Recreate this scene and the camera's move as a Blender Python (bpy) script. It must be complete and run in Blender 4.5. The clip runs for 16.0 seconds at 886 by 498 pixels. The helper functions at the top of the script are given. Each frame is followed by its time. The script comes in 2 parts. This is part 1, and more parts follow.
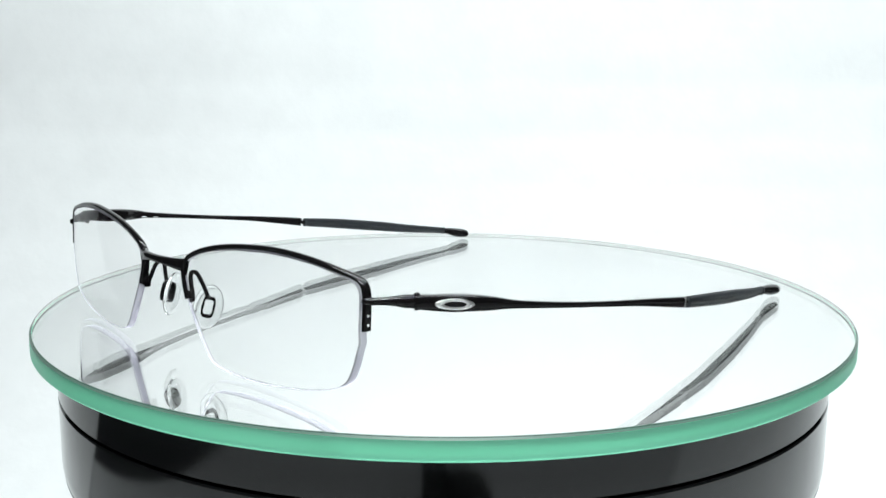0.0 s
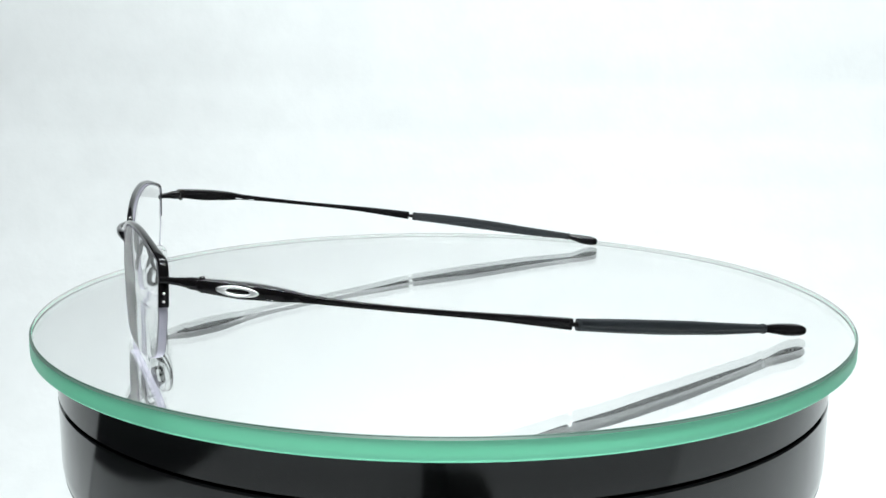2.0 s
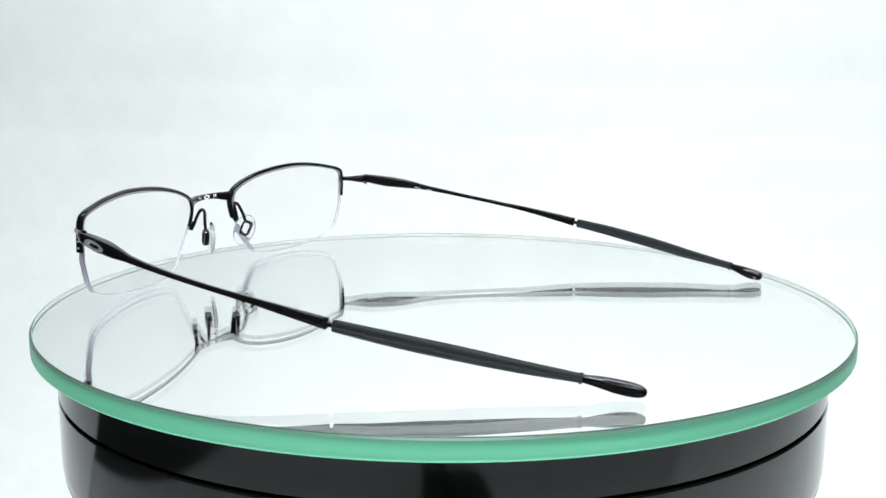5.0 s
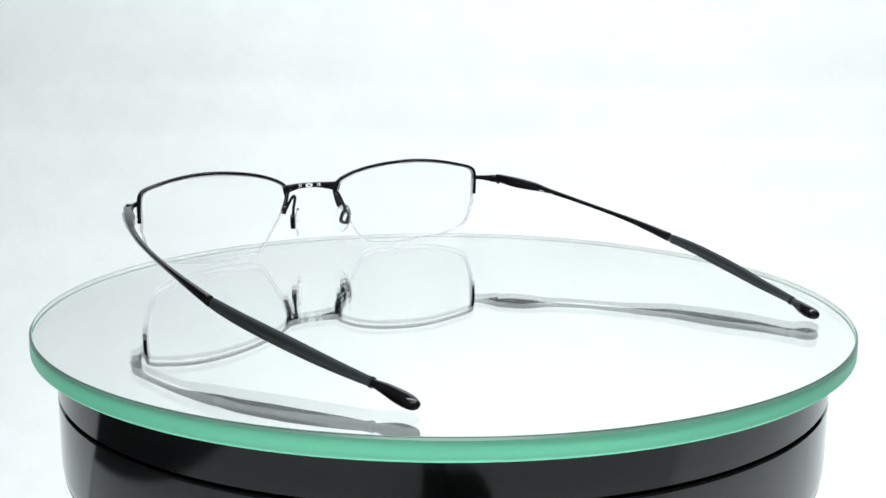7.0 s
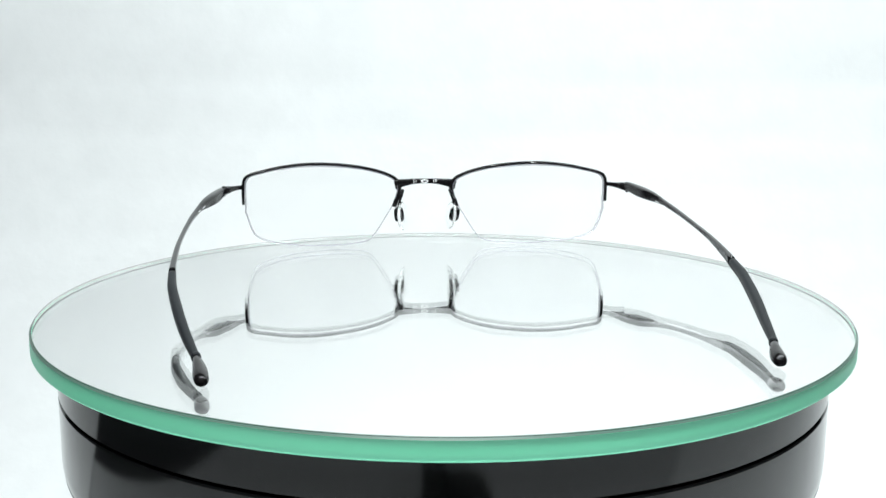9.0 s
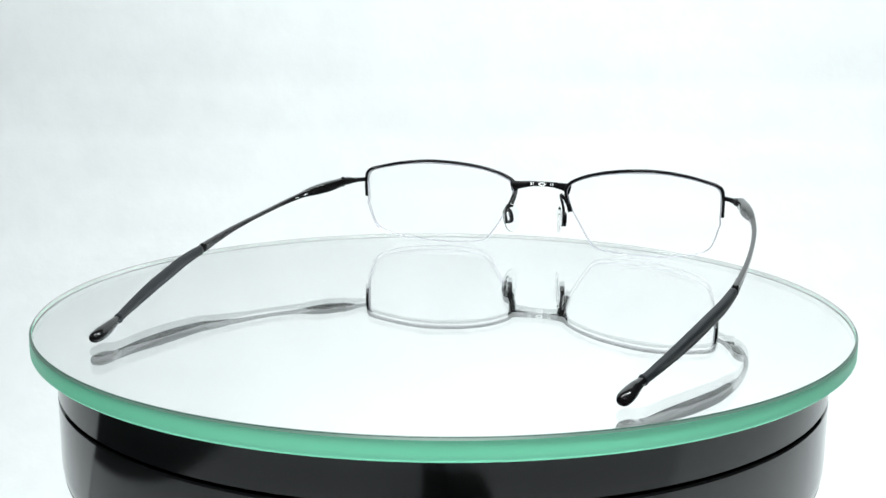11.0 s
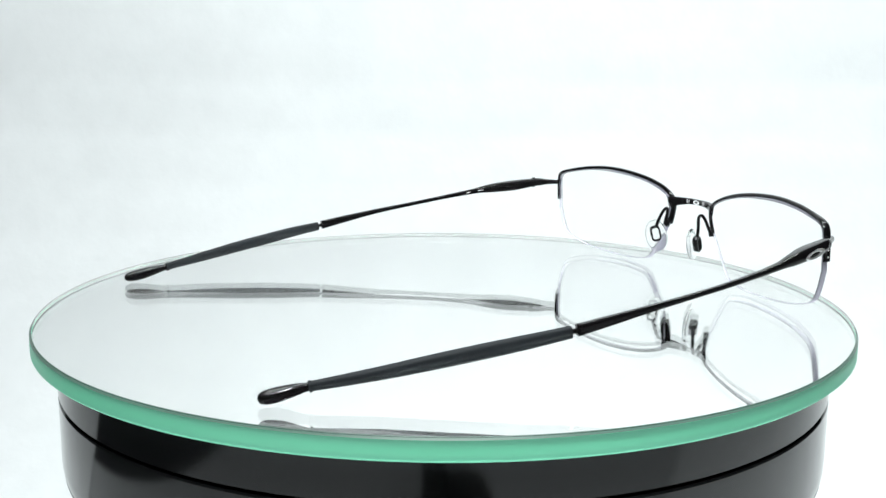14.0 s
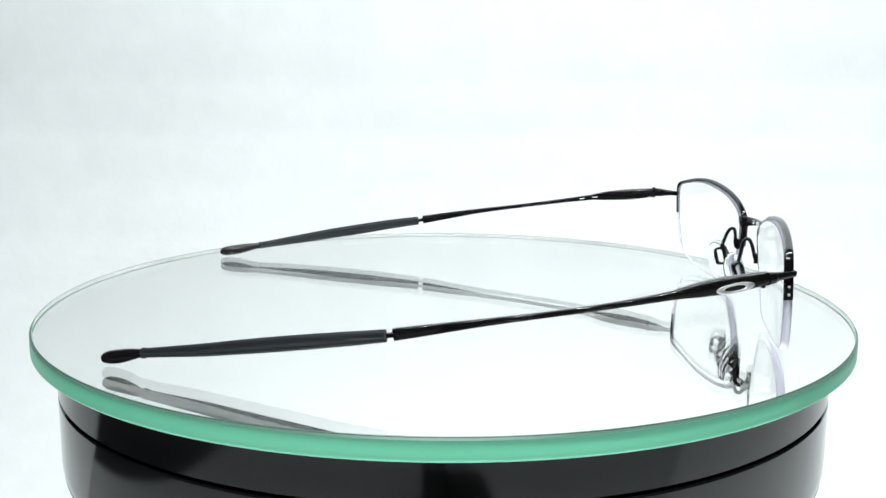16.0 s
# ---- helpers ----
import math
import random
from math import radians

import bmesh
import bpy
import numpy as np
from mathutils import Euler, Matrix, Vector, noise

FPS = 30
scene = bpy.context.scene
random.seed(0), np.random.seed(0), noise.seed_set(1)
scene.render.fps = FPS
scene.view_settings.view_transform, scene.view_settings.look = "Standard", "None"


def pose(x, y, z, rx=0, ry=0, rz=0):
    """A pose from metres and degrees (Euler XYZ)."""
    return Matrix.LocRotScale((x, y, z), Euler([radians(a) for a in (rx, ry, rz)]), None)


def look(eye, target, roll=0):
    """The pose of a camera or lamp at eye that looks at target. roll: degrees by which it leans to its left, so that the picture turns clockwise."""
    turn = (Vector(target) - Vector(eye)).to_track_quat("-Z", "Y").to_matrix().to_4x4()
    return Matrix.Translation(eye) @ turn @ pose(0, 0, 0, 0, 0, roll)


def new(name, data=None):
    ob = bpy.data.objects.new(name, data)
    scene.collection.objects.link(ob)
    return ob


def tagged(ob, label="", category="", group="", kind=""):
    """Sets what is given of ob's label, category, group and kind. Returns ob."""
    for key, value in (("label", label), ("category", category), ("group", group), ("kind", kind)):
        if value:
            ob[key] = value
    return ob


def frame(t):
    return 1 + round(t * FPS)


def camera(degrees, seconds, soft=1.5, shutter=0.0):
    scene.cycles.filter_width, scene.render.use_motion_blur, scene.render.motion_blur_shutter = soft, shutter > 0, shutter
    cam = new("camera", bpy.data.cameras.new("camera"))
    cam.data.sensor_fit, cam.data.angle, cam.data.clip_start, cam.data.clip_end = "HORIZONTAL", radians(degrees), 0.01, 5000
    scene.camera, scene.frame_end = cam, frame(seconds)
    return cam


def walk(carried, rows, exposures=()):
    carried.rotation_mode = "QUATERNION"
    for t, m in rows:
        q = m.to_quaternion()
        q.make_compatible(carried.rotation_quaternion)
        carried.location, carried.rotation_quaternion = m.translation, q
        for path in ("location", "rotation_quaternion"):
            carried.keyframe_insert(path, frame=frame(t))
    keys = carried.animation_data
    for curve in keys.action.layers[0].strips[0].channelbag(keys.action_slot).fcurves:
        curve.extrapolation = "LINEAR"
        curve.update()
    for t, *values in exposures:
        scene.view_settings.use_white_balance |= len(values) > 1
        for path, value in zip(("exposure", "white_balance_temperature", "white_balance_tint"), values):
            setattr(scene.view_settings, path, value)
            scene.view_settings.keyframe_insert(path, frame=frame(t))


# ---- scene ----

# ---------------------------------------------------------------- sizes
MM = 0.001
TOP = 0.1652            # height of the mirror plate's upper face over the table
R_PLATE = 0.109
THICK = 0.0051
R_BASE = 0.1031

# ---------------------------------------------------------------- camera
cam = camera(44.236, 16.0, soft=1.5)
EYE = Vector((0.0, -0.29771, TOP + 0.07059))
PITCH, YAW, ROLL = radians(10.688), radians(-0.052), 0.317
AIM = EYE + Vector((math.sin(YAW) * math.cos(PITCH), math.cos(YAW) * math.cos(PITCH), -math.sin(PITCH)))
STILL = look(EYE, AIM, ROLL)
walk(cam, [(0.0, STILL), (16.0, STILL)], exposures=[(0.0, 0.0), (16.0, 0.0)])

# ---------------------------------------------------------------- light
world = bpy.data.worlds.new("room_light")
scene.world = world
world.use_nodes = True
world.node_tree.nodes["Background"].inputs[0].default_value = (0.80, 0.90, 1.0, 1)
world.node_tree.nodes["Background"].inputs[1].default_value = 0.05


def area_lamp(name, eye, target, sx, sy, watts, colour=(0.92, 0.985, 0.99)):
    data = bpy.data.lights.new(name, "AREA")
    data.shape, data.size, data.size_y = "RECTANGLE", sx, sy
    data.energy, data.color = watts, colour
    ob = new(name, data)
    ob.matrix_world = look(eye, target)
    return ob


area_lamp("strip_lamp", (0.12, 0.08, 0.70), (0.10, 0.14, 0.0), 0.80, 0.05, 5.05)
for lx in (-0.11, -0.06, -0.01, 0.04, 0.09, 0.14):
    area_lamp("led_lamp", (lx, -0.33, 0.54), (lx * 0.5, 0.0, 0.16), 0.02, 0.02, 0.44)

# ---------------------------------------------------------------- materials


def mat(name, colour, rough=0.5, metal=0.0, var=0.0, scale=200.0, bump=0.0, rough_var=0.0, coat=0.0, spec=0.5):
    m = bpy.data.materials.new(name)
    m.use_nodes = True
    nt = m.node_tree
    b = nt.nodes["Principled BSDF"]
    b.inputs["Base Color"].default_value = (*colour, 1)
    b.inputs["Roughness"].default_value = rough
    b.inputs["Metallic"].default_value = metal
    b.inputs["Coat Weight"].default_value = coat
    b.inputs["Coat Roughness"].default_value = 0.04
    b.inputs["Specular IOR Level"].default_value = spec
    if var or bump or rough_var:
        co = nt.nodes.new("ShaderNodeTexCoord")
        n1 = nt.nodes.new("ShaderNodeTexNoise")
        n1.inputs["Scale"].default_value, n1.inputs["Detail"].default_value = scale, 6
        n2 = nt.nodes.new("ShaderNodeTexNoise")
        n2.inputs["Scale"].default_value, n2.inputs["Detail"].default_value = scale / 9, 3
        add = nt.nodes.new("ShaderNodeMath")
        add.operation = "ADD"
        nt.links.new(co.outputs["Object"], n1.inputs["Vector"])
        nt.links.new(co.outputs["Object"], n2.inputs["Vector"])
        nt.links.new(n1.outputs["Fac"], add.inputs[0])
        nt.links.new(n2.outputs["Fac"], add.inputs[1])
        if var:
            r = nt.nodes.new("ShaderNodeMapRange")
            r.inputs["From Min"].default_value, r.inputs["From Max"].default_value = 0.6, 1.4
            mix = nt.nodes.new("ShaderNodeMix")
            mix.data_type = "RGBA"
            mix.inputs["A"].default_value = (*[c * (1 - var) for c in colour], 1)
            mix.inputs["B"].default_value = (*[min(1, c * (1 + var)) for c in colour], 1)
            nt.links.new(add.outputs[0], r.inputs["Value"])
            nt.links.new(r.outputs[0], mix.inputs["Factor"])
            nt.links.new(mix.outputs["Result"], b.inputs["Base Color"])
        if rough_var:
            r2 = nt.nodes.new("ShaderNodeMapRange")
            r2.inputs["From Min"].default_value, r2.inputs["From Max"].default_value = 0.6, 1.4
            r2.inputs["To Min"].default_value, r2.inputs["To Max"].default_value = rough - rough_var, rough + rough_var
            nt.links.new(add.outputs[0], r2.inputs["Value"])
            nt.links.new(r2.outputs[0], b.inputs["Roughness"])
        if bump:
            bp = nt.nodes.new("ShaderNodeBump")
            bp.inputs["Strength"].default_value, bp.inputs["Distance"].default_value = bump, 0.001
            nt.links.new(add.outputs[0], bp.inputs["Height"])
            nt.links.new(bp.outputs[0], b.inputs["Normal"])
    return m


def glass(name, colour, ior, rough=0.0):
    m = bpy.data.materials.new(name)
    m.use_nodes = True
    nt = m.node_tree
    nt.nodes.remove(nt.nodes["Principled BSDF"])
    g = nt.nodes.new("ShaderNodeBsdfGlass")
    g.inputs["Color"].default_value = (*colour, 1)
    g.inputs["IOR"].default_value = ior
    g.inputs["Roughness"].default_value = rough
    nt.links.new(g.outputs[0], nt.nodes["Material Output"].inputs["Surface"])
    return m


def sheer(name, colour, passing=0.5, spec=0.5):
    """Milky, half see-through: light passes on into it and out again."""
    m = mat(name, colour, 0.25, spec=spec)
    nt = m.node_tree
    t = nt.nodes.new("ShaderNodeBsdfTranslucent")
    t.inputs["Color"].default_value = (*colour, 1)
    mix = nt.nodes.new("ShaderNodeMixShader")
    mix.inputs[0].default_value = passing
    nt.links.new(nt.nodes["Principled BSDF"].outputs[0], mix.inputs[1])
    nt.links.new(t.outputs[0], mix.inputs[2])
    nt.links.new(mix.outputs[0], nt.nodes["Material Output"].inputs["Surface"])
    return m


def frosted(name, colour, share):
    """Clear, with a thin satin skin that takes its share of the light."""
    m = bpy.data.materials.new(name)
    m.use_nodes = True
    nt = m.node_tree
    nt.nodes.remove(nt.nodes["Principled BSDF"])
    c = nt.nodes.new("ShaderNodeBsdfTransparent")
    d = nt.nodes.new("ShaderNodeBsdfTranslucent")
    e = nt.nodes.new("ShaderNodeBsdfDiffuse")
    g = nt.nodes.new("ShaderNodeBsdfGlossy")
    g.inputs["Roughness"].default_value = 0.08
    d.inputs["Color"].default_value = e.inputs["Color"].default_value = (*colour, 1)
    half, mix, shine = (nt.nodes.new("ShaderNodeMixShader") for _ in range(3))
    mix.inputs[0].default_value, shine.inputs[0].default_value = share, 0.04
    nt.links.new(d.outputs[0], half.inputs[1])
    nt.links.new(e.outputs[0], half.inputs[2])
    nt.links.new(c.outputs[0], mix.inputs[1])
    nt.links.new(half.outputs[0], mix.inputs[2])
    nt.links.new(mix.outputs[0], shine.inputs[1])
    nt.links.new(g.outputs[0], shine.inputs[2])
    nt.links.new(shine.outputs[0], nt.nodes["Material Output"].inputs["Surface"])
    return m


def coated(name, ior, gloss):
    """Refracting sheet whose coating leaves only this share of the bare surface's gloss."""
    m = glass(name, (0.998, 0.999, 0.999), ior)
    nt = m.node_tree
    r = nt.nodes.new("ShaderNodeBsdfRefraction")
    r.inputs["IOR"].default_value, r.inputs["Roughness"].default_value = ior, 0.0
    r.inputs["Color"].default_value = (0.998, 0.999, 0.999, 1)
    mix = nt.nodes.new("ShaderNodeMixShader")
    mix.inputs[0].default_value = gloss
    nt.links.new(r.outputs[0], mix.inputs[1])
    nt.links.new(nt.nodes["Glass BSDF"].outputs[0], mix.inputs[2])
    nt.links.new(mix.outputs[0], nt.nodes["Material Output"].inputs["Surface"])
    return m


PAPER = mat("white_paper", (0.80, 0.815, 0.82), 0.85, var=0.04, scale=60, bump=0.5)
GLASS_TOP = glass("plate_glass", (0.997, 1.0, 0.999), 1.47)
SILVER = mat("mirror_silver", (0.985, 0.99, 0.985), 0.0, 1.0)
EDGE = sheer("green_glass_edge", (0.30, 0.90, 0.62))
# opaque grey painted to match backdrop light through a clear rim; hides the green
INNER = sheer("painted_rim_light", (0.42, 0.42, 0.42), passing=0.0, spec=0.0)
ARRIS = mat("glass_arris", (0.012, 0.013, 0.013), 0.9, spec=0.0, var=0.08, scale=120)
BEVEL = mat("ground_glass_bevel", (0.09, 0.165, 0.13), 0.3, var=0.06, scale=90)
BASE = mat("black_gloss_plastic", (0.007, 0.0075, 0.008), 0.085, var=0.2, scale=60, rough_var=0.025, spec=0.75)
GROOVE = mat("black_groove", (0.004, 0.004, 0.004), 0.6, var=0.2, scale=90)
METAL = mat("black_chrome", (0.006, 0.0055, 0.006), 0.055, 0.0, var=0.25, scale=900, rough_var=0.02, spec=0.38)
RUBBER = mat("dark_grey_rubber", (0.011, 0.0135, 0.016), 0.55, spec=0.18, var=0.12, scale=1500, bump=0.03)
CHROME = mat("silver_chrome", (0.92, 0.92, 0.92), 0.42, 1.0, var=0.04, scale=1200)
WHITE_INK = mat("white_ink", (0.80, 0.81, 0.82), 0.5, var=0.05, scale=2000)
LENS = coated("clear_lens", 1.5, 0.35)
LENS_EDGE = frosted("polished_lens_edge", (0.74, 0.72, 0.85), 0.48)
LENS_LINE = frosted("lens_edge_line", (0.36, 0.355, 0.39), 0.65)
SILICONE = glass("clear_silicone", (0.985, 0.988, 0.988), 1.2, 0.03)
WALL = mat("room_paint", (0.17, 0.175, 0.18), 0.8, var=0.04, scale=20)
TABLE = mat("table_laminate", (0.60, 0.61, 0.62), 0.5, var=0.06, scale=40)

# ---------------------------------------------------------------- mesh helpers


def part(name, bm, material, parent=None, label="", smooth=True):
    me = bpy.data.meshes.new(name)
    bmesh.ops.recalc_face_normals(bm, faces=bm.faces[:])
    bm.to_mesh(me)
    bm.free()
    for mt in (material if isinstance(material, (list, tuple)) else (material,)):
        me.materials.append(mt)
    if smooth:
        me.shade_smooth()
    ob = new(name, me)
    if parent:
        ob.parent = parent
    if label:
        tagged(ob, label)
    return ob


def spline(pts, n, closed=False):
    """n points along a Catmull-Rom line through tuples of any width."""
    a = np.array(pts, float)
    k = len(a)
    m = k if closed else k - 1
    out = []
    for u in np.linspace(0, m, n, endpoint=not closed):
        i = min(int(u), m - 1)
        f = u - i
        if closed:
            p0, p1, p2, p3 = (a[(i + j) % k] for j in (-1, 0, 1, 2))
        else:
            p0, p1, p2, p3 = (a[min(max(i + j, 0), k - 1)] for j in (-1, 0, 1, 2))
        out.append(0.5 * (2 * p1 + (p2 - p0) * f + (2 * p0 - 5 * p1 + 4 * p2 - p3) * f * f + (3 * p1 - p0 - 3 * p2 + p3) * f ** 3))
    return np.array(out)


def loft(rows, ref, sides=12, power=2.6, bm=None, groove=0.0):
    """A closed bar through rows of (x, y, z, size along ref, size across), in millimetres; rounded-box sections."""
    bm = bm or bmesh.new()
    rows = np.array(rows, float)
    c = rows[:, :3]
    rings = []
    for i in range(len(c)):
        t = Vector(c[min(i + 1, len(c) - 1)] - c[max(i - 1, 0)]).normalized()
        r = Vector(ref)
        r = (r - t * r.dot(t)).normalized()
        q = t.cross(r)
        ring = []
        for j in range(sides):
            a = 2 * math.pi * (j + 0.5) / sides
            ca, sa = math.cos(a), math.sin(a)
            u = math.copysign(abs(ca) ** (2 / power), ca) * rows[i, 3] / 2
            v = math.copysign(abs(sa) ** (2 / power), sa) * rows[i, 4] / 2
            v *= 1 - groove * math.exp(-((2 * u / rows[i, 3] + 0.30) / 0.16) ** 2)
            ring.append(bm.verts.new((Vector(c[i]) + r * u + q * v) * MM))
        rings.append(ring)
    for a, b in zip(rings, rings[1:]):
        for j in range(sides):
            bm.faces.new((a[j], a[(j + 1) % sides], b[(j + 1) % sides], b[j]))
    bm.faces.new(rings[0][::-1])
    bm.faces.new(rings[-1])
    return bm


def lathe(profile, steps=160, bm=None):
    """Turns (radius, height) in metres round z; a radius of 0 closes the end."""
    bm = bm or bmesh.new()
    rings = []
    for r, z in profile:
        if r == 0:
            rings.append([bm.verts.new((0, 0, z))])
        else:
            rings.append([bm.verts.new((r * math.cos(2 * math.pi * k / steps), r * math.sin(2 * math.pi * k / steps), z)) for k in range(steps)])
    for a, b in zip(rings, rings[1:]):
        for k in range(steps):
            n = (k + 1) % steps
            if len(a) == 1 and len(b) == 1:
                continue
            if len(a) == 1:
                bm.faces.new((a[0], b[k], b[n]))
            elif len(b) == 1:
                bm.faces.new((a[k], a[n], b[0]))
            else:
                bm.faces.new((a[k], a[n], b[n], b[k]))
    return bm


def slab(x0, x1, y0, y1, z0, z1):
    bm = bmesh.new()
    bmesh.ops.create_cube(bm, size=1, matrix=Matrix.Translation(((x0 + x1) / 2, (y0 + y1) / 2, (z0 + z1) / 2)) @ Matrix.Diagonal((x1 - x0, y1 - y0, z1 - z0, 1)))
    return bm


def sharp(ob, degrees=35):
    """Keeps edges steeper than this angle crisp."""
    ob.data.set_sharp_from_angle(angle=radians(degrees))
    return ob


# ---------------------------------------------------------------- setting: table, paper sweep, room
def paper_sweep():
    prof = [(0.10, 0.004), (0.105, 0.004), (0.11, 0.004), (0.12, 0.004)]
    for k in range(1, 13):
        a = math.pi / 2 * k / 12
        prof.append((0.12 + 0.24 * math.sin(a), 0.004 + 0.24 * (1 - math.cos(a))))
    prof += [(0.365, 0.40), (0.37, 0.66)]
    bm = bmesh.new()
    nx = 60
    run = np.linspace(0, len(prof) - 1, 120)
    fine = np.stack([np.interp(run, range(len(prof)), [q[k] for q in prof]) for k in (0, 1)], -1)
    grid = []
    for i in range(nx + 1):
        x = -0.55 + 1.1 * i / nx
        col = []
        for y, z in fine:
            y -= min(0.35, max(0, x - 0.10) * 1.8) * max(0, 0.12 - y) / 0.02
            d = (0.0030 * noise.noise((x * 7, y * 7, z * 7)) + 0.0015 * noise.noise((x * 19, y * 19, z * 19))) * min(1, max(0, (y - 0.05) * 6))
            col.append(bm.verts.new((x, y + d, z + 0.3 * abs(d))))
        grid.append(col)
    for a, b in zip(grid, grid[1:]):
        for j in range(len(fine) - 1):
            bm.faces.new((a[j], b[j], b[j + 1], a[j + 1]))
    ob = part("backdrop", bm, PAPER)
    sm = ob.modifiers.new("thickness", "SOLIDIFY")
    sm.thickness, sm.offset = 0.0006, 1
    return tagged(ob, "white seamless paper backdrop, faintly creased and mottled", "backdrop", kind="structure")


paper_sweep()
for nm, args, mt in (
    ("table", (-0.415, 0.9, -0.80, 0.8, -0.75, 0.0), TABLE),
):
    tagged(part(nm, slab(*args), mt, smooth=False), "plain grey counter under the white paper", "table", kind="structure")
for nm, args in (
    ("wall_south", (-2.0, 2.0, -2.1, -2.0, -0.75, 1.75)),
    ("wall_north", (-2.0, 2.0, 2.0, 2.1, -0.75, 1.75)),
    ("wall_west", (-2.1, -2.0, -2.1, 2.1, -0.75, 1.75)),
    ("wall_east", (2.0, 2.1, -2.1, 2.1, -0.75, 1.75)),
    ("floor", (-2.1, 2.1, -2.1, 2.1, -0.85, -0.75)),
    ("ceiling", (-2.1, 2.1, -2.1, 2.1, 1.75, 1.85)),
):
    tagged(part(nm, slab(*args), WALL, smooth=False), "plain grey painted room surface", nm.split("_")[0], kind="structure")


# ---------------------------------------------------------------- turntable and mirror plate
def turntable():
    root = new("turntable")
    root.location = (0, 0, 0.0002)
    g = TOP - 0.0166 - 0.0002           # groove height over the foot
    top = TOP - THICK - 0.0002
    bend = g - 0.0166                   # where the wall begins to round in towards the foot
    rounding = [(R_BASE - 0.016 * (1 - math.cos(radians(k))), bend - 0.016 * math.sin(radians(k))) for k in range(60, -1, -6)]
    foot = rounding[0][0]
    body = sharp(part("body", lathe([(0, 0), (foot - 0.0015, 0), (foot, 0.0015), *rounding, (R_BASE, g - 0.0008), (R_BASE - 0.0003, g - 0.0004), (0, g - 0.0004)]), BASE, root, "glossy black plastic turntable housing"))
    part("seam", lathe([(R_BASE - 0.0022, g - 0.0009), (R_BASE - 0.0016, g - 0.0006), (R_BASE - 0.0016, g + 0.0006), (R_BASE - 0.0022, g + 0.0009)]), GROOVE, root, "dark recessed joint")
    low = g - 0.0205
    part("lower_seam", lathe([(R_BASE - 0.0016, low + 0.0003), (R_BASE - 0.00038, low + 0.00025), (R_BASE - 0.00046, low - 0.00025), (R_BASE - 0.0016, low - 0.0003)]), GROOVE, root, "hairline joint")
    platter = sharp(part("platter", lathe([(0, g + 0.0004), (R_BASE - 0.0003, g + 0.0004), (R_BASE, g + 0.0007), (R_BASE, top - 0.0019), (R_BASE - 0.0004, top - 0.0015), (R_BASE - 0.0016, top - 0.0014), (R_BASE - 0.0016, top - 0.0003), (0, top - 0.0003)]), BASE, root, "glossy black turning platter"))
    return tagged(root, "glossy black round motorised turntable under the mirror plate", "turntable"), platter


def mirror_plate():
    root = new("mirror_plate")
    root.location = (0, 0, TOP)
    r, b = R_PLATE, 0.0006
    steps = 240
    bm = lathe([(0, 0), (r - b, 0)], steps)
    for f in bm.faces:
        f.material_index = 0
    n0 = len(bm.faces)
    lathe([(r - b, -0.0043), (0, -0.0043)], steps, bm)
    bm.faces.ensure_lookup_table()
    for f in bm.faces[n0:]:
        f.material_index = 1
    me = bpy.data.meshes.new("glass")
    bm.normal_update()
    for f in bm.faces:
        up = f.normal.z > 0
        if up != (f.material_index == 0):
            f.normal_flip()
    bm.to_mesh(me)
    bm.free()
    me.materials.append(GLASS_TOP)
    me.materials.append(SILVER)
    pane = new("glass", me)
    pane.parent = root
    tagged(pane, "clear glass with silvered back")
    pane.visible_shadow = False
    # added ring inside the edge: its grey stands in for light through the rim
    inner = part("rim_light_band", lathe([(r - 0.0004, -0.0017), (r - 0.0004, -0.0037)], steps), INNER, root, "opaque grey band painted as the light that a clear rim lets through")
    inner.visible_shadow = False
    for nm, z0, z1 in (("upper_arris", -0.0001, -0.0017), ("lower_arris", -0.0037, -0.0043)):
        part(nm, lathe([(r - 0.0004, z0), (r - 0.0004, z1)], steps), ARRIS, root, "fine grey arris line").visible_shadow = False
    sharp(part("edge", lathe([(r, -b), (r, -THICK + b), (r - b, -THICK)], steps), EDGE, root, "polished green glass edge"))
    sharp(part("bevel", lathe([(r - b, 0), (r, -b)], steps), BEVEL, root, "narrow ground bevel"))
    return tagged(root, "round mirror plate with bright green glass edge, lying on the turntable", "mirror plate")


def camera_stand():
    """Low stand under the camera; it shows as a dark patch on the housing's gloss."""
    root = new("camera_stand")
    root.location = (0.022, -0.375, 0.0002)
    part("base", lathe([(0, 0), (0.052, 0), (0.056, 0.004), (0.056, 0.022), (0.053, 0.027), (0.045, 0.030), (0, 0.030)], 64), GROOVE, root)
    column = part("column", lathe([(0.0205, 0.029), (0.0175, 0.036), (0.0175, 0.150), (0.015, 0.152), (0.015, 0.176), (0, 0.176)], 40), GROOVE, root)
    column.location = (-0.034, 0, 0)
    sharp(part("top_plate", slab(-0.064, -0.004, -0.03, 0.03, 0.176, 0.184), GROOVE, root, smooth=False))
    return tagged(root, "matte black column stand on the counter before the turntable", "camera stand")


TURNTABLE, PLATTER = turntable()
camera_stand()
PLATE = mirror_plate()


# ---------------------------------------------------------------- eyeglasses
SHIFT = 3.41           # the frame's middle plane beside the turning axis, in millimetres


def front_y(x, z=20.0, side=0):
    """How far forward the middle of rim and lens stands: curved across and a little upwards, the front slightly askew."""
    x = np.abs(x)
    return 83.9 - 0.00203 * x ** 2 - 0.0232 * (z - 20) - 0.002 * (z - 15) ** 2 + (0.2 - side * 0.3) * np.minimum(1, x / 15)


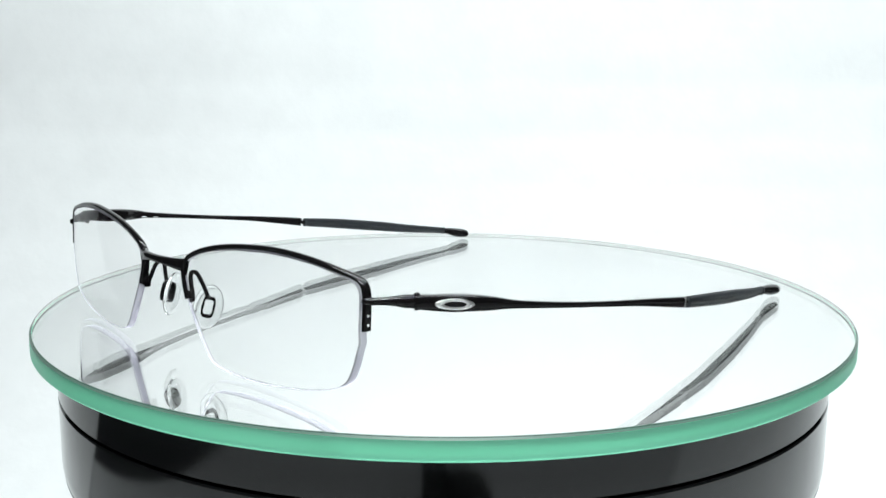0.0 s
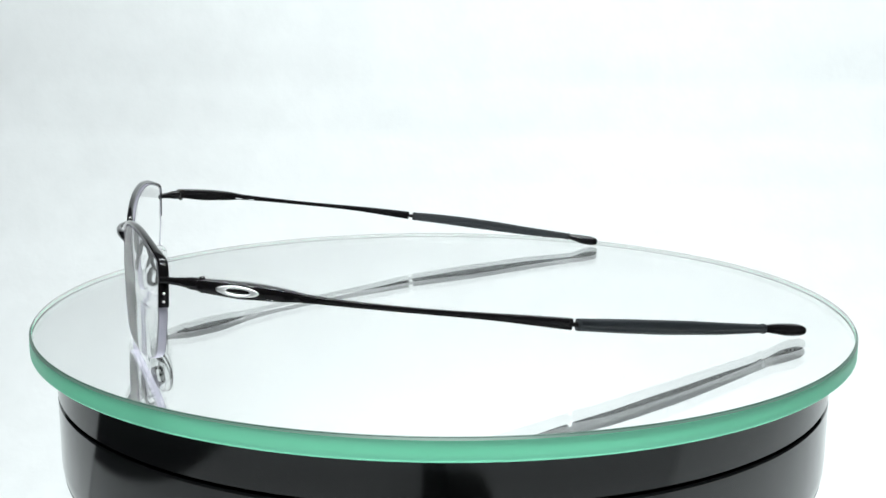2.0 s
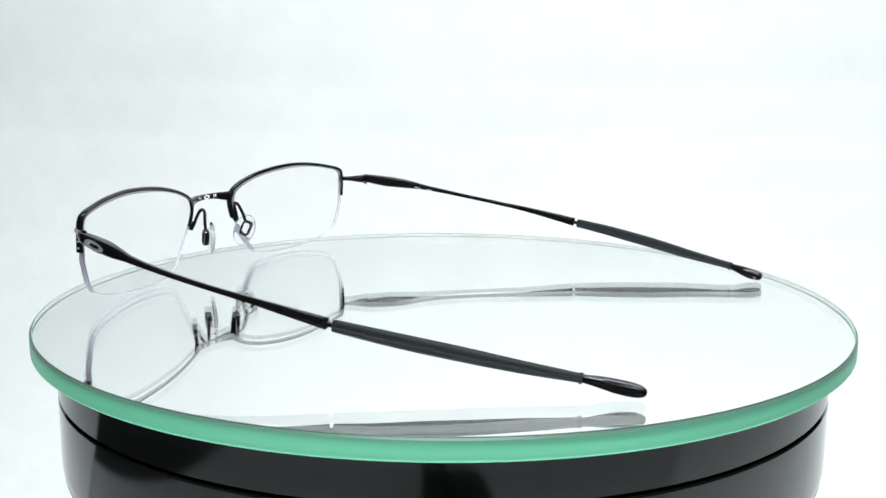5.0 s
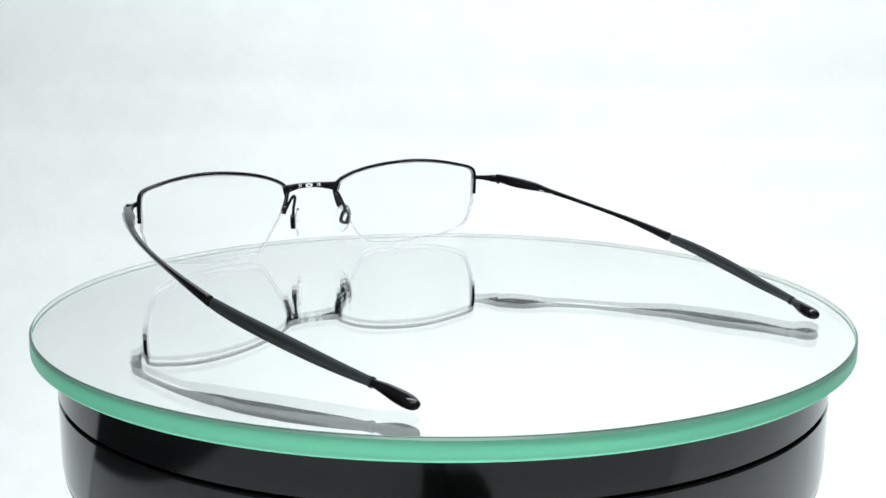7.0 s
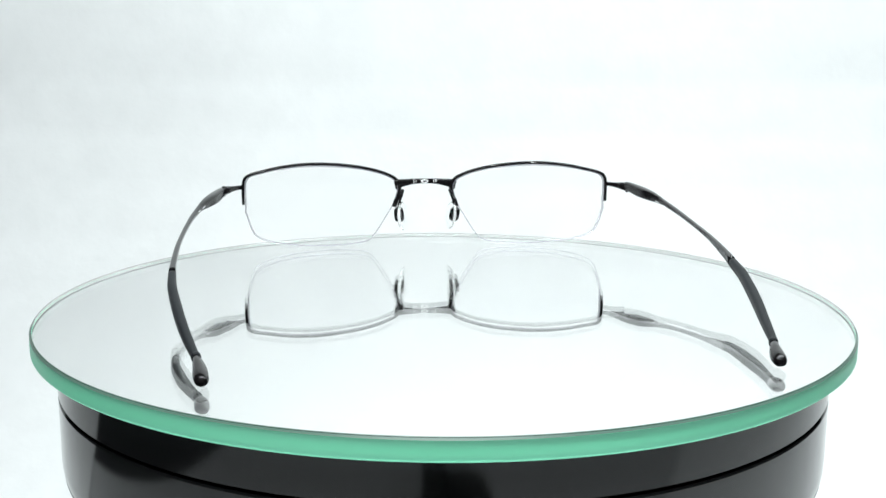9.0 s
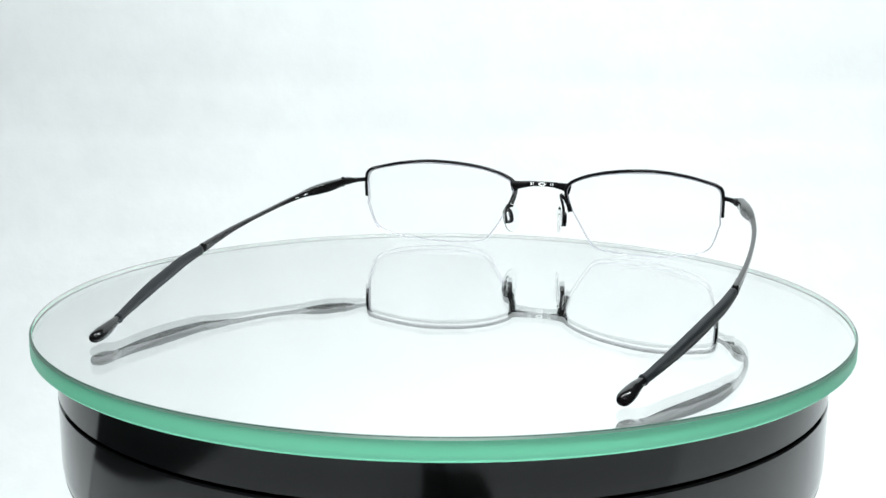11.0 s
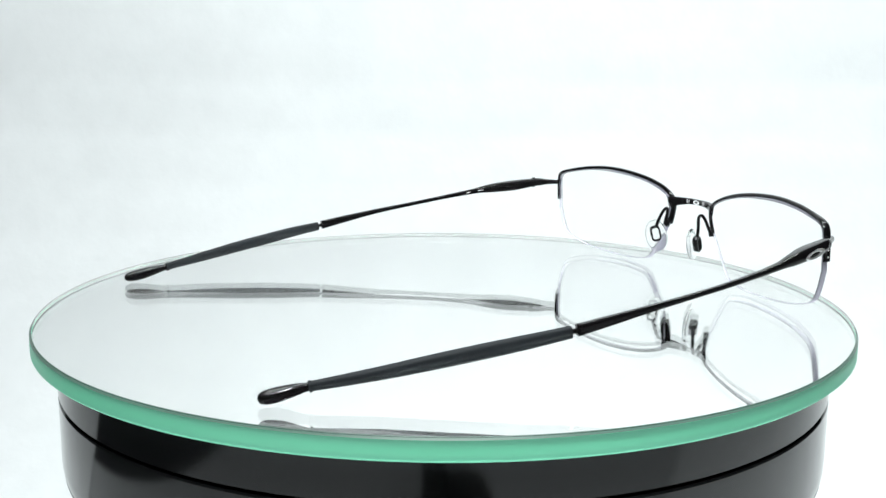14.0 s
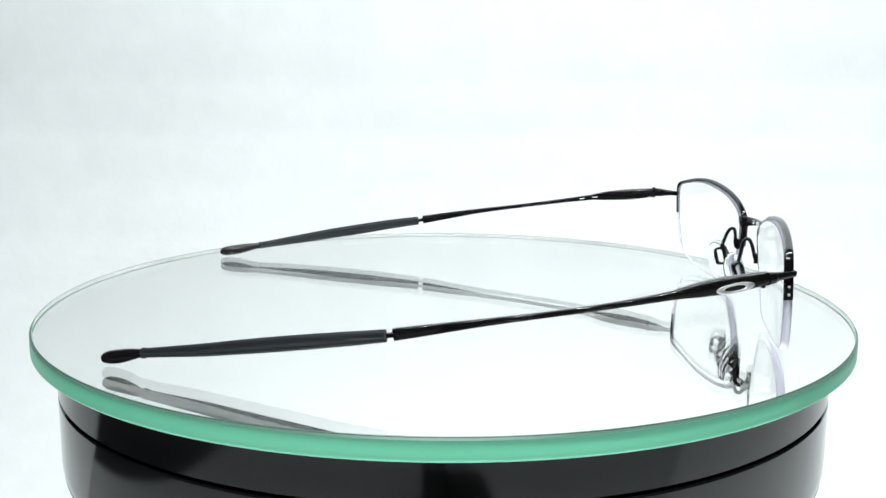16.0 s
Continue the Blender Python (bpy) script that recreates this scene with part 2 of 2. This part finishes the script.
# rim of one lens, nose end to outer end: across, height
RIM = [(10.8, 14.8), (9.5, 18.4), (9.1, 21.3), (10.3, 23.5), (12.9, 25.05), (17.0, 26.55), (23.2, 28.0), (31.4, 29.05), (40.5, 29.4),
       (49.5, 28.65), (57.0, 27.2), (60.7, 26.2), (62.3, 24.8), (62.8, 21.8), (62.8, 16.3)]
# free lower edge of the lens, outer end to nose end
LOW = [(62.6, 14.6), (62.1, 12.6), (61.0, 8.8), (59.4, 5.6), (56.4, 3.7), (49.8, 1.9), (40.7, 0.8), (31.6, 0.5), (23.9, 1.1), (19.4, 2.3),
       (16.2, 6.2), (12.9, 11.6)]
# temple: along, out, height, tall, thick
TEMPLE = [(69.5, 68.4, 22.0, 2.5, 1.8), (68.0, 69.1, 21.8, 2.9, 2.3), (62.0, 70.8, 21.0, 3.5, 3.0), (58.0, 71.9, 20.6, 3.35, 3.1), (54.0, 73.2, 20.1, 2.95, 2.4), (51.0, 74.0, 19.7, 2.35, 1.9), (48.0, 74.7, 19.2, 1.8, 1.6), (40.0, 75.9, 18.0, 1.4, 1.4),
          (30.0, 76.7, 16.6, 1.25, 1.25), (20.0, 77.1, 15.3, 1.3, 1.2), (10.0, 77.2, 14.0, 1.6, 1.3), (0.0, 76.9, 12.5, 2.2, 1.5), (-8.8, 76.4, 11.1, 2.7, 1.8)]
SLEEVE = [(-10.3, 76.2, 10.8, 2.7, 2.1), (-20.0, 75.1, 9.6, 3.1, 2.4), (-30.0, 73.2, 8.2, 3.3, 2.5), (-40.0, 71.1, 6.8, 3.2, 2.5), (-50.0, 68.7, 5.3, 2.8, 2.3),
          (-60.0, 66.0, 3.9, 2.2, 1.9), (-63.0, 65.1, 3.5, 2.0, 1.8)]
TIP = [(-62.4, 65.3, 3.55, 1.6, 1.5), (-64.0, 64.9, 3.35, 1.9, 1.7), (-67.0, 64.2, 2.9, 2.6, 2.5), (-70.0, 63.6, 2.35, 3.05, 3.2), (-72.6, 63.2, 2.0, 3.1, 3.4), (-74.6, 62.9, 1.75, 2.7, 3.1), (-75.7, 62.6, 1.6, 1.8, 2.2), (-76.1, 62.5, 1.55, 0.6, 0.8)]


def along(rows, side, n):
    """Rows of (along, out, height, tall, thick) as a smooth line on one side."""
    a = spline(rows, n)
    lift = side * 0.25 * np.clip((a[:, 0] + 70) / 40, 0, 1) + 0.3 * np.clip((a[:, 0] + 10) / 50, 0, 1)
    y = np.interp(a[:, 0], [-76.4, -62.4, -50, 90], [-74.6, -63.9, -50, 90]) if side > 0 else a[:, 0]
    return np.stack([SHIFT + side * a[:, 1], y, a[:, 2] + lift, a[:, 3], a[:, 4]], -1)


def wire(pts, side, d, n=40):
    a = spline(pts, n)
    return loft(np.stack([SHIFT + side * a[:, 0], a[:, 1], a[:, 2], np.full(n, d), np.full(n, d)], -1), (0, 0.3, 1), 10, 2.0)


def ring(rx, rz, ix, iz, depth, n=40):
    """A flat oval ring in x and z, standing proud by depth along y."""
    bm = bmesh.new()
    loops = []
    for ax, az, y in ((rx, rz, 0), (rx * 0.96, rz * 0.93, depth), (ix * 1.05, iz * 1.08, depth), (ix, iz, 0)):
        loops.append([bm.verts.new((ax * math.cos(2 * math.pi * k / n) * MM, y * MM, az * math.sin(2 * math.pi * k / n) * MM)) for k in range(n)])
    for a, b in zip(loops, loops[1:] + loops[:1]):
        for k in range(n):
            bm.faces.new((a[k], a[(k + 1) % n], b[(k + 1) % n], b[k]))
    return bm


def lens_bodies(side, root):
    n = 96
    outline = spline(RIM[:-1] + LOW, n, closed=True)
    mid = np.array([37.0, 15.5])
    d = outline - mid
    size = np.hypot(d[:, 0], d[:, 1])[:, None]
    # set inside the rim above, at the free outline below
    near = np.array([np.min(np.hypot(*(np.array(spline(RIM, 120)) - p).T)) for p in outline])[:, None]
    inset = np.interp(near, [0.2, 2.5], [0.85, 0.50])
    edge = mid + d * (1 - inset / size)
    half = 1.0
    bm = bmesh.new()
    for sgn in (1, -1):
        loops = []
        for s in (1.0, 0.97, 0.85, 0.65, 0.4, 0.18):
            q = mid + (edge - mid) * s
            loops.append([bm.verts.new(((SHIFT + side * x) * MM, (front_y(x, z, side) + sgn * half) * MM, z * MM)) for x, z in q])
        c = bm.verts.new(((SHIFT + side * mid[0]) * MM, (front_y(mid[0], mid[1], side) + sgn * half) * MM, mid[1] * MM))
        for a, b in zip(loops, loops[1:]):
            for k in range(n):
                bm.faces.new((a[k], a[(k + 1) % n], b[(k + 1) % n], b[k]))
        for k in range(n):
            bm.faces.new((loops[-1][k], loops[-1][(k + 1) % n], c))
    bm.normal_update()
    for f in bm.faces:
        x = abs(f.calc_center_median().x / MM - SHIFT)
        out = f.calc_center_median().y / MM > front_y(x, f.calc_center_median().z / MM, side)
        if (f.normal.y > 0) != out:
            f.normal_flip()
    me = bpy.data.meshes.new("lens")
    bm.to_mesh(me)
    bm.free()
    me.materials.append(LENS)
    me.shade_smooth()
    lens = new("lens", me)
    lens.parent = root
    lens.visible_shadow = False
    tagged(lens, "thin clear lens")
    bm = bmesh.new()
    loops = []
    for y, g in ((half, 0.0), (half * 0.78, 0.28), (0.0, 0.32), (-half * 0.78, 0.28), (-half, 0.0)):
        q = edge + d / size * g
        loops.append([bm.verts.new(((SHIFT + side * x) * MM, (front_y(x, z, side) + y) * MM, z * MM)) for x, z in q])
    for a, b in zip(loops, loops[1:]):
        for k in range(n):
            bm.faces.new((a[k], a[(k + 1) % n], b[(k + 1) % n], b[k]))
    bm.normal_update()
    for f in bm.faces:
        cen = f.calc_center_median()
        w = Vector((cen.x / MM - SHIFT - side * mid[0], 0, cen.z / MM - mid[1]))
        if f.normal.dot(w) < 0:
            f.normal_flip()
    me = bpy.data.meshes.new("lens_edge")
    bm.to_mesh(me)
    bm.free()
    me.materials.append(LENS_EDGE)
    me.materials.append(LENS_LINE)
    me.shade_smooth()
    for k, f in enumerate(me.polygons):
        f.material_index = 1 if k // n in (0, 3) else 0
    eo = new("lens_edge", me)
    eo.parent = lens
    eo.visible_shadow = False
    tagged(eo, "polished pale violet lens edge")


def eyeglasses():
    root = new("eyeglasses")
    root.location = (0, 0, TOP)
    for side in (-1, 1):
        a = spline(RIM, 90)
        tall = np.interp(np.arange(90), [0, 8, 20, 60, 80, 89], [1.6, 1.4, 1.2, 1.1, 1.1, 1.0])
        deep = np.interp(np.arange(90), [0, 16, 30, 60, 72, 89], [1.9, 1.7, 1.35, 1.45, 2.1, 2.15])
        rows = np.stack([SHIFT + side * a[:, 0], front_y(a[:, 0], a[:, 1], side) + 0.6 * (2.15 - deep), a[:, 1] + 0.10, deep, tall], -1)
        rim = sharp(part("rim", loft(rows, (0, 1, 0), 18, 2.4), METAL, root, "black metal half rim"), 60)
        for pz in (17.6, 19.4):
            bm = lathe([(0, 0.12 * MM), (0.30 * MM, 0.10 * MM), (0.36 * MM, -0.2 * MM), (0, -0.2 * MM)], 12)
            bmesh.ops.transform(bm, matrix=pose((SHIFT + side * 63.25) * MM, front_y(62.8, pz, side) * MM, pz * MM, 0, side * 90, 0), verts=bm.verts)
            part("pin", bm, CHROME, rim, "tiny bright pin")
        lens_bodies(side, root)
        # end piece, from the front of the rim round to the hinge
        ep = [(62.3, 76.8, 22.3, 1.2, 0.8), (63.1, 76.7, 22.3, 1.5, 1.3), (63.8, 76.0, 22.3, 1.5, 1.4), (65.2, 74.1, 22.3, 1.6, 1.3), (66.6, 72.0, 22.25, 2.1, 1.6), (67.4, 70.9, 22.2, 2.6, 2.3), (68.5, 69.3, 22.1, 2.7, 2.3)]
        b = spline(ep, 24)
        end = part("end_piece", loft(np.stack([SHIFT + side * b[:, 0], b[:, 1], b[:, 2], b[:, 3], b[:, 4]], -1), (0, 0, 1), 12, 2.6), METAL, root, "bent black metal end piece")
        for dz in (1.5, -1.45):
            bm = lathe([(0, 0.28 * MM), (0.45 * MM, 0.24 * MM), (0.62 * MM, 0.0), (0.62 * MM, -0.5 * MM), (0, -0.5 * MM)], 14)
            bmesh.ops.transform(bm, matrix=pose((SHIFT + side * 68.6) * MM, 68.7 * MM, (22.0 + dz) * MM, 0 if dz > 0 else 180), verts=bm.verts)
            part("hinge_screw", bm, METAL, end)
        temple = part("temple", loft(along(TEMPLE, side, 70), (0, 0, 1), 20, 4.0), METAL, root, "slim black metal temple arm")
        neck = [(-8.0, 76.5, 11.2, 1.3, 1.2), (-9.5, 76.3, 10.95, 1.2, 1.2), (-11.2, 76.1, 10.7, 1.3, 1.2)]
        part("neck", loft(along(neck, side, 8), (0, 0, 1), 10, 2.0), METAL, temple)
        part("sleeve", loft(along(SLEEVE, side, 44), (0, 0, 1), 48, 2.7, groove=0.16), RUBBER, temple, "matte dark grey rubber ear sleeve")
        col = [(-62.6, 65.2, 3.5, 2.5, 2.2), (-63.3, 65.0, 3.4, 2.5, 2.2)]
        part("collar", loft(along(col, side, 4), (0, 0, 1), 12, 2.4), RUBBER, temple)
        part("tip", loft(along(TIP, side, 26), (0, 0, 1), 14, 2.1), METAL, temple, "glossy black spoon-shaped tip")
        # oval badge on the outer face
        badge = part("badge", ring(4.5, 1.15, 2.4, 0.52, 0.18), CHROME, temple, "polished silver oval ring")
        badge.matrix_basis = pose((SHIFT + side * 72.25) * MM, 62.0 * MM, 21.0 * MM, 0, 0, -side * 90 + side * 15) @ pose(0, 0, 0, 0, side * 6.8, 0)
        # small print on the inner face, too small to read
        for y0, length in ((54.5, 3.0), (50.5, 3.4), (45.5, 1.6)):
            i = np.interp(y0, [40, 48, 55, 62], [75.9, 74.8, 73.1, 71.1])
            z = np.interp(y0, [40, 48, 55, 62], [18.0, 19.2, 20.2, 21.0])
            h = 0.17
            bm = slab(-0.03 * MM, 0.03 * MM, -length / 2 * MM, length / 2 * MM, -h / 2 * MM, h / 2 * MM)
            bar = part("print_bar", bm, WHITE_INK, temple, smooth=False)
            off = np.interp(y0, [40, 48, 55], [0.74, 0.86, 1.28])
            bar.matrix_basis = pose((SHIFT + side * (i - off)) * MM, y0 * MM, (z + 0.12) * MM, 0, 0, side * np.interp(y0, [45, 50, 55], [9.5, 13, 15])) @ pose(0, 0, 0, 8, 0, 0)
        # nose pad on its bent wire
        arm = part("pad_arm", wire([(11.3, 82.6, 14.4), (10.6, 82.2, 15.6), (9.3, 81.8, 18.2), (8.5, 81.2, 19.8), (8.2, 80.4, 20.1), (8.5, 79.5, 19.2), (9.5, 78.7, 16.4), (9.9, 78.2, 14.4)], side, 1.0), METAL, root, "looped black wire")
        lug = part("rim_lug", loft([(SHIFT + side * 11.0, front_y(11, 15, side) - 0.9, 14.0, 1.7, 1.6), (SHIFT + side * 10.3, front_y(11, 15, side) - 0.8, 16.6, 1.7, 1.6)], (0, 1, 0), 10, 3.0), METAL, arm)
        turn = pose((SHIFT + side * 10.0) * MM, 78.2 * MM, 12.0 * MM, 0, side * (14 if side < 0 else 24), -side * (56 if side < 0 else 66))
        bm = bmesh.new()
        n = 32
        loops = []
        for k in range(n):
            t = 2 * math.pi * k / n
            cx, cz = math.cos(t), math.sin(t)
            px = 1.22 * math.copysign(abs(cx) ** 0.5, cx)
            pz = 2.1 * math.copysign(abs(cz) ** 0.5, cz)
            o = Vector((px, 0, pz))
            u = o.normalized()
            loops.append([bm.verts.new((o + u * 0.42 * math.cos(w) + Vector((0, 1.05 * math.sin(w), 0))) * MM) for w in (math.pi / 4, 3 * math.pi / 4, 5 * math.pi / 4, 7 * math.pi / 4)])
        for k in range(n):
            a, b = loops[k], loops[(k + 1) % n]
            for j in range(4):
                bm.faces.new((a[j], b[j], b[(j + 1) % 4], a[(j + 1) % 4]))
        box = part("pad_box", bm, METAL, arm, "small black rectangular pad holder")
        box.matrix_basis = turn
        bm = bmesh.new()
        bmesh.ops.create_uvsphere(bm, u_segments=28, v_segments=16, radius=1)
        bmesh.ops.transform(bm, matrix=Matrix.Diagonal((3.3 * MM, 0.95 * MM, 5.2 * MM, 1)), verts=bm.verts)
        pad = part("nose_pad", bm, SILICONE, root, "clear oval silicone nose pad")
        pad.matrix_basis = turn @ pose(0, -1.7 * MM, -0.4 * MM)
        pad.visible_shadow = False
    # bridge
    half = [(10.6, 83.3, 21.6, 3.4, 1.0), (9.6, 83.8, 21.9, 3.4, 1.5), (8.4, 84.4, 22.15, 2.9, 1.6), (6.6, 85.2, 22.35, 2.4, 1.6), (4.0, 85.9, 22.6, 1.95, 1.6), (0.0, 86.2, 22.7, 1.7, 1.6)]
    rows = [(-x, *q) for x, *q in half] + half[-2::-1]
    b = spline(rows, 40)
    b[:, 0] += SHIFT
    bridge = part("bridge", loft(b, (0, 0, 1), 14, 2.8), METAL, root, "curved black metal bridge")
    mark = part("badge", ring(1.35, 0.62, 0.85, 0.30, 0.06), WHITE_INK, bridge, "small white oval ring")
    mark.matrix_basis = pose(SHIFT * MM, 85.38 * MM, 22.7 * MM, 0, 0, 180)
    for word, x in (("51", -3.5), ("19", 3.5)):
        cu = bpy.data.curves.new("size_mark", "FONT")
        cu.body, cu.size, cu.align_x, cu.align_y, cu.extrude = word, 1.5 * MM, "CENTER", "CENTER", 0.02 * MM
        tmp = new("size_mark", cu)
        me = bpy.data.meshes.new_from_object(tmp.evaluated_get(bpy.context.evaluated_depsgraph_get()))
        bpy.data.objects.remove(tmp)
        me.materials.clear()
        me.materials.append(WHITE_INK)
        ob = new("size_mark", me)
        ob.parent = bridge
        ob.matrix_basis = pose((SHIFT + x) * MM, 85.15 * MM, 22.7 * MM, 90, 0, 9 if x < 0 else -9)
    return tagged(root, "half-rim eyeglasses of black metal with clear lenses, on the mirror plate", "eyeglasses")


GLASSES = eyeglasses()


# ---------------------------------------------------------------- what turns
def angle(t):
    """Degrees about the turning axis, clockwise from above."""
    return 20.961 - 14.0314 * (t - 8) + 0.00275 * (t - 8) ** 2


def motions():
    steps = [k * 0.5 for k in range(33)]
    walk(GLASSES, [(t, pose(0, 0, TOP, 0, 0, angle(t))) for t in steps])
    walk(PLATE, [(t, pose(0, 0, TOP, 0, 0, angle(t))) for t in steps])
    walk(PLATTER, [(t, pose(0, 0, 0, 0, 0, angle(t))) for t in steps])


motions()
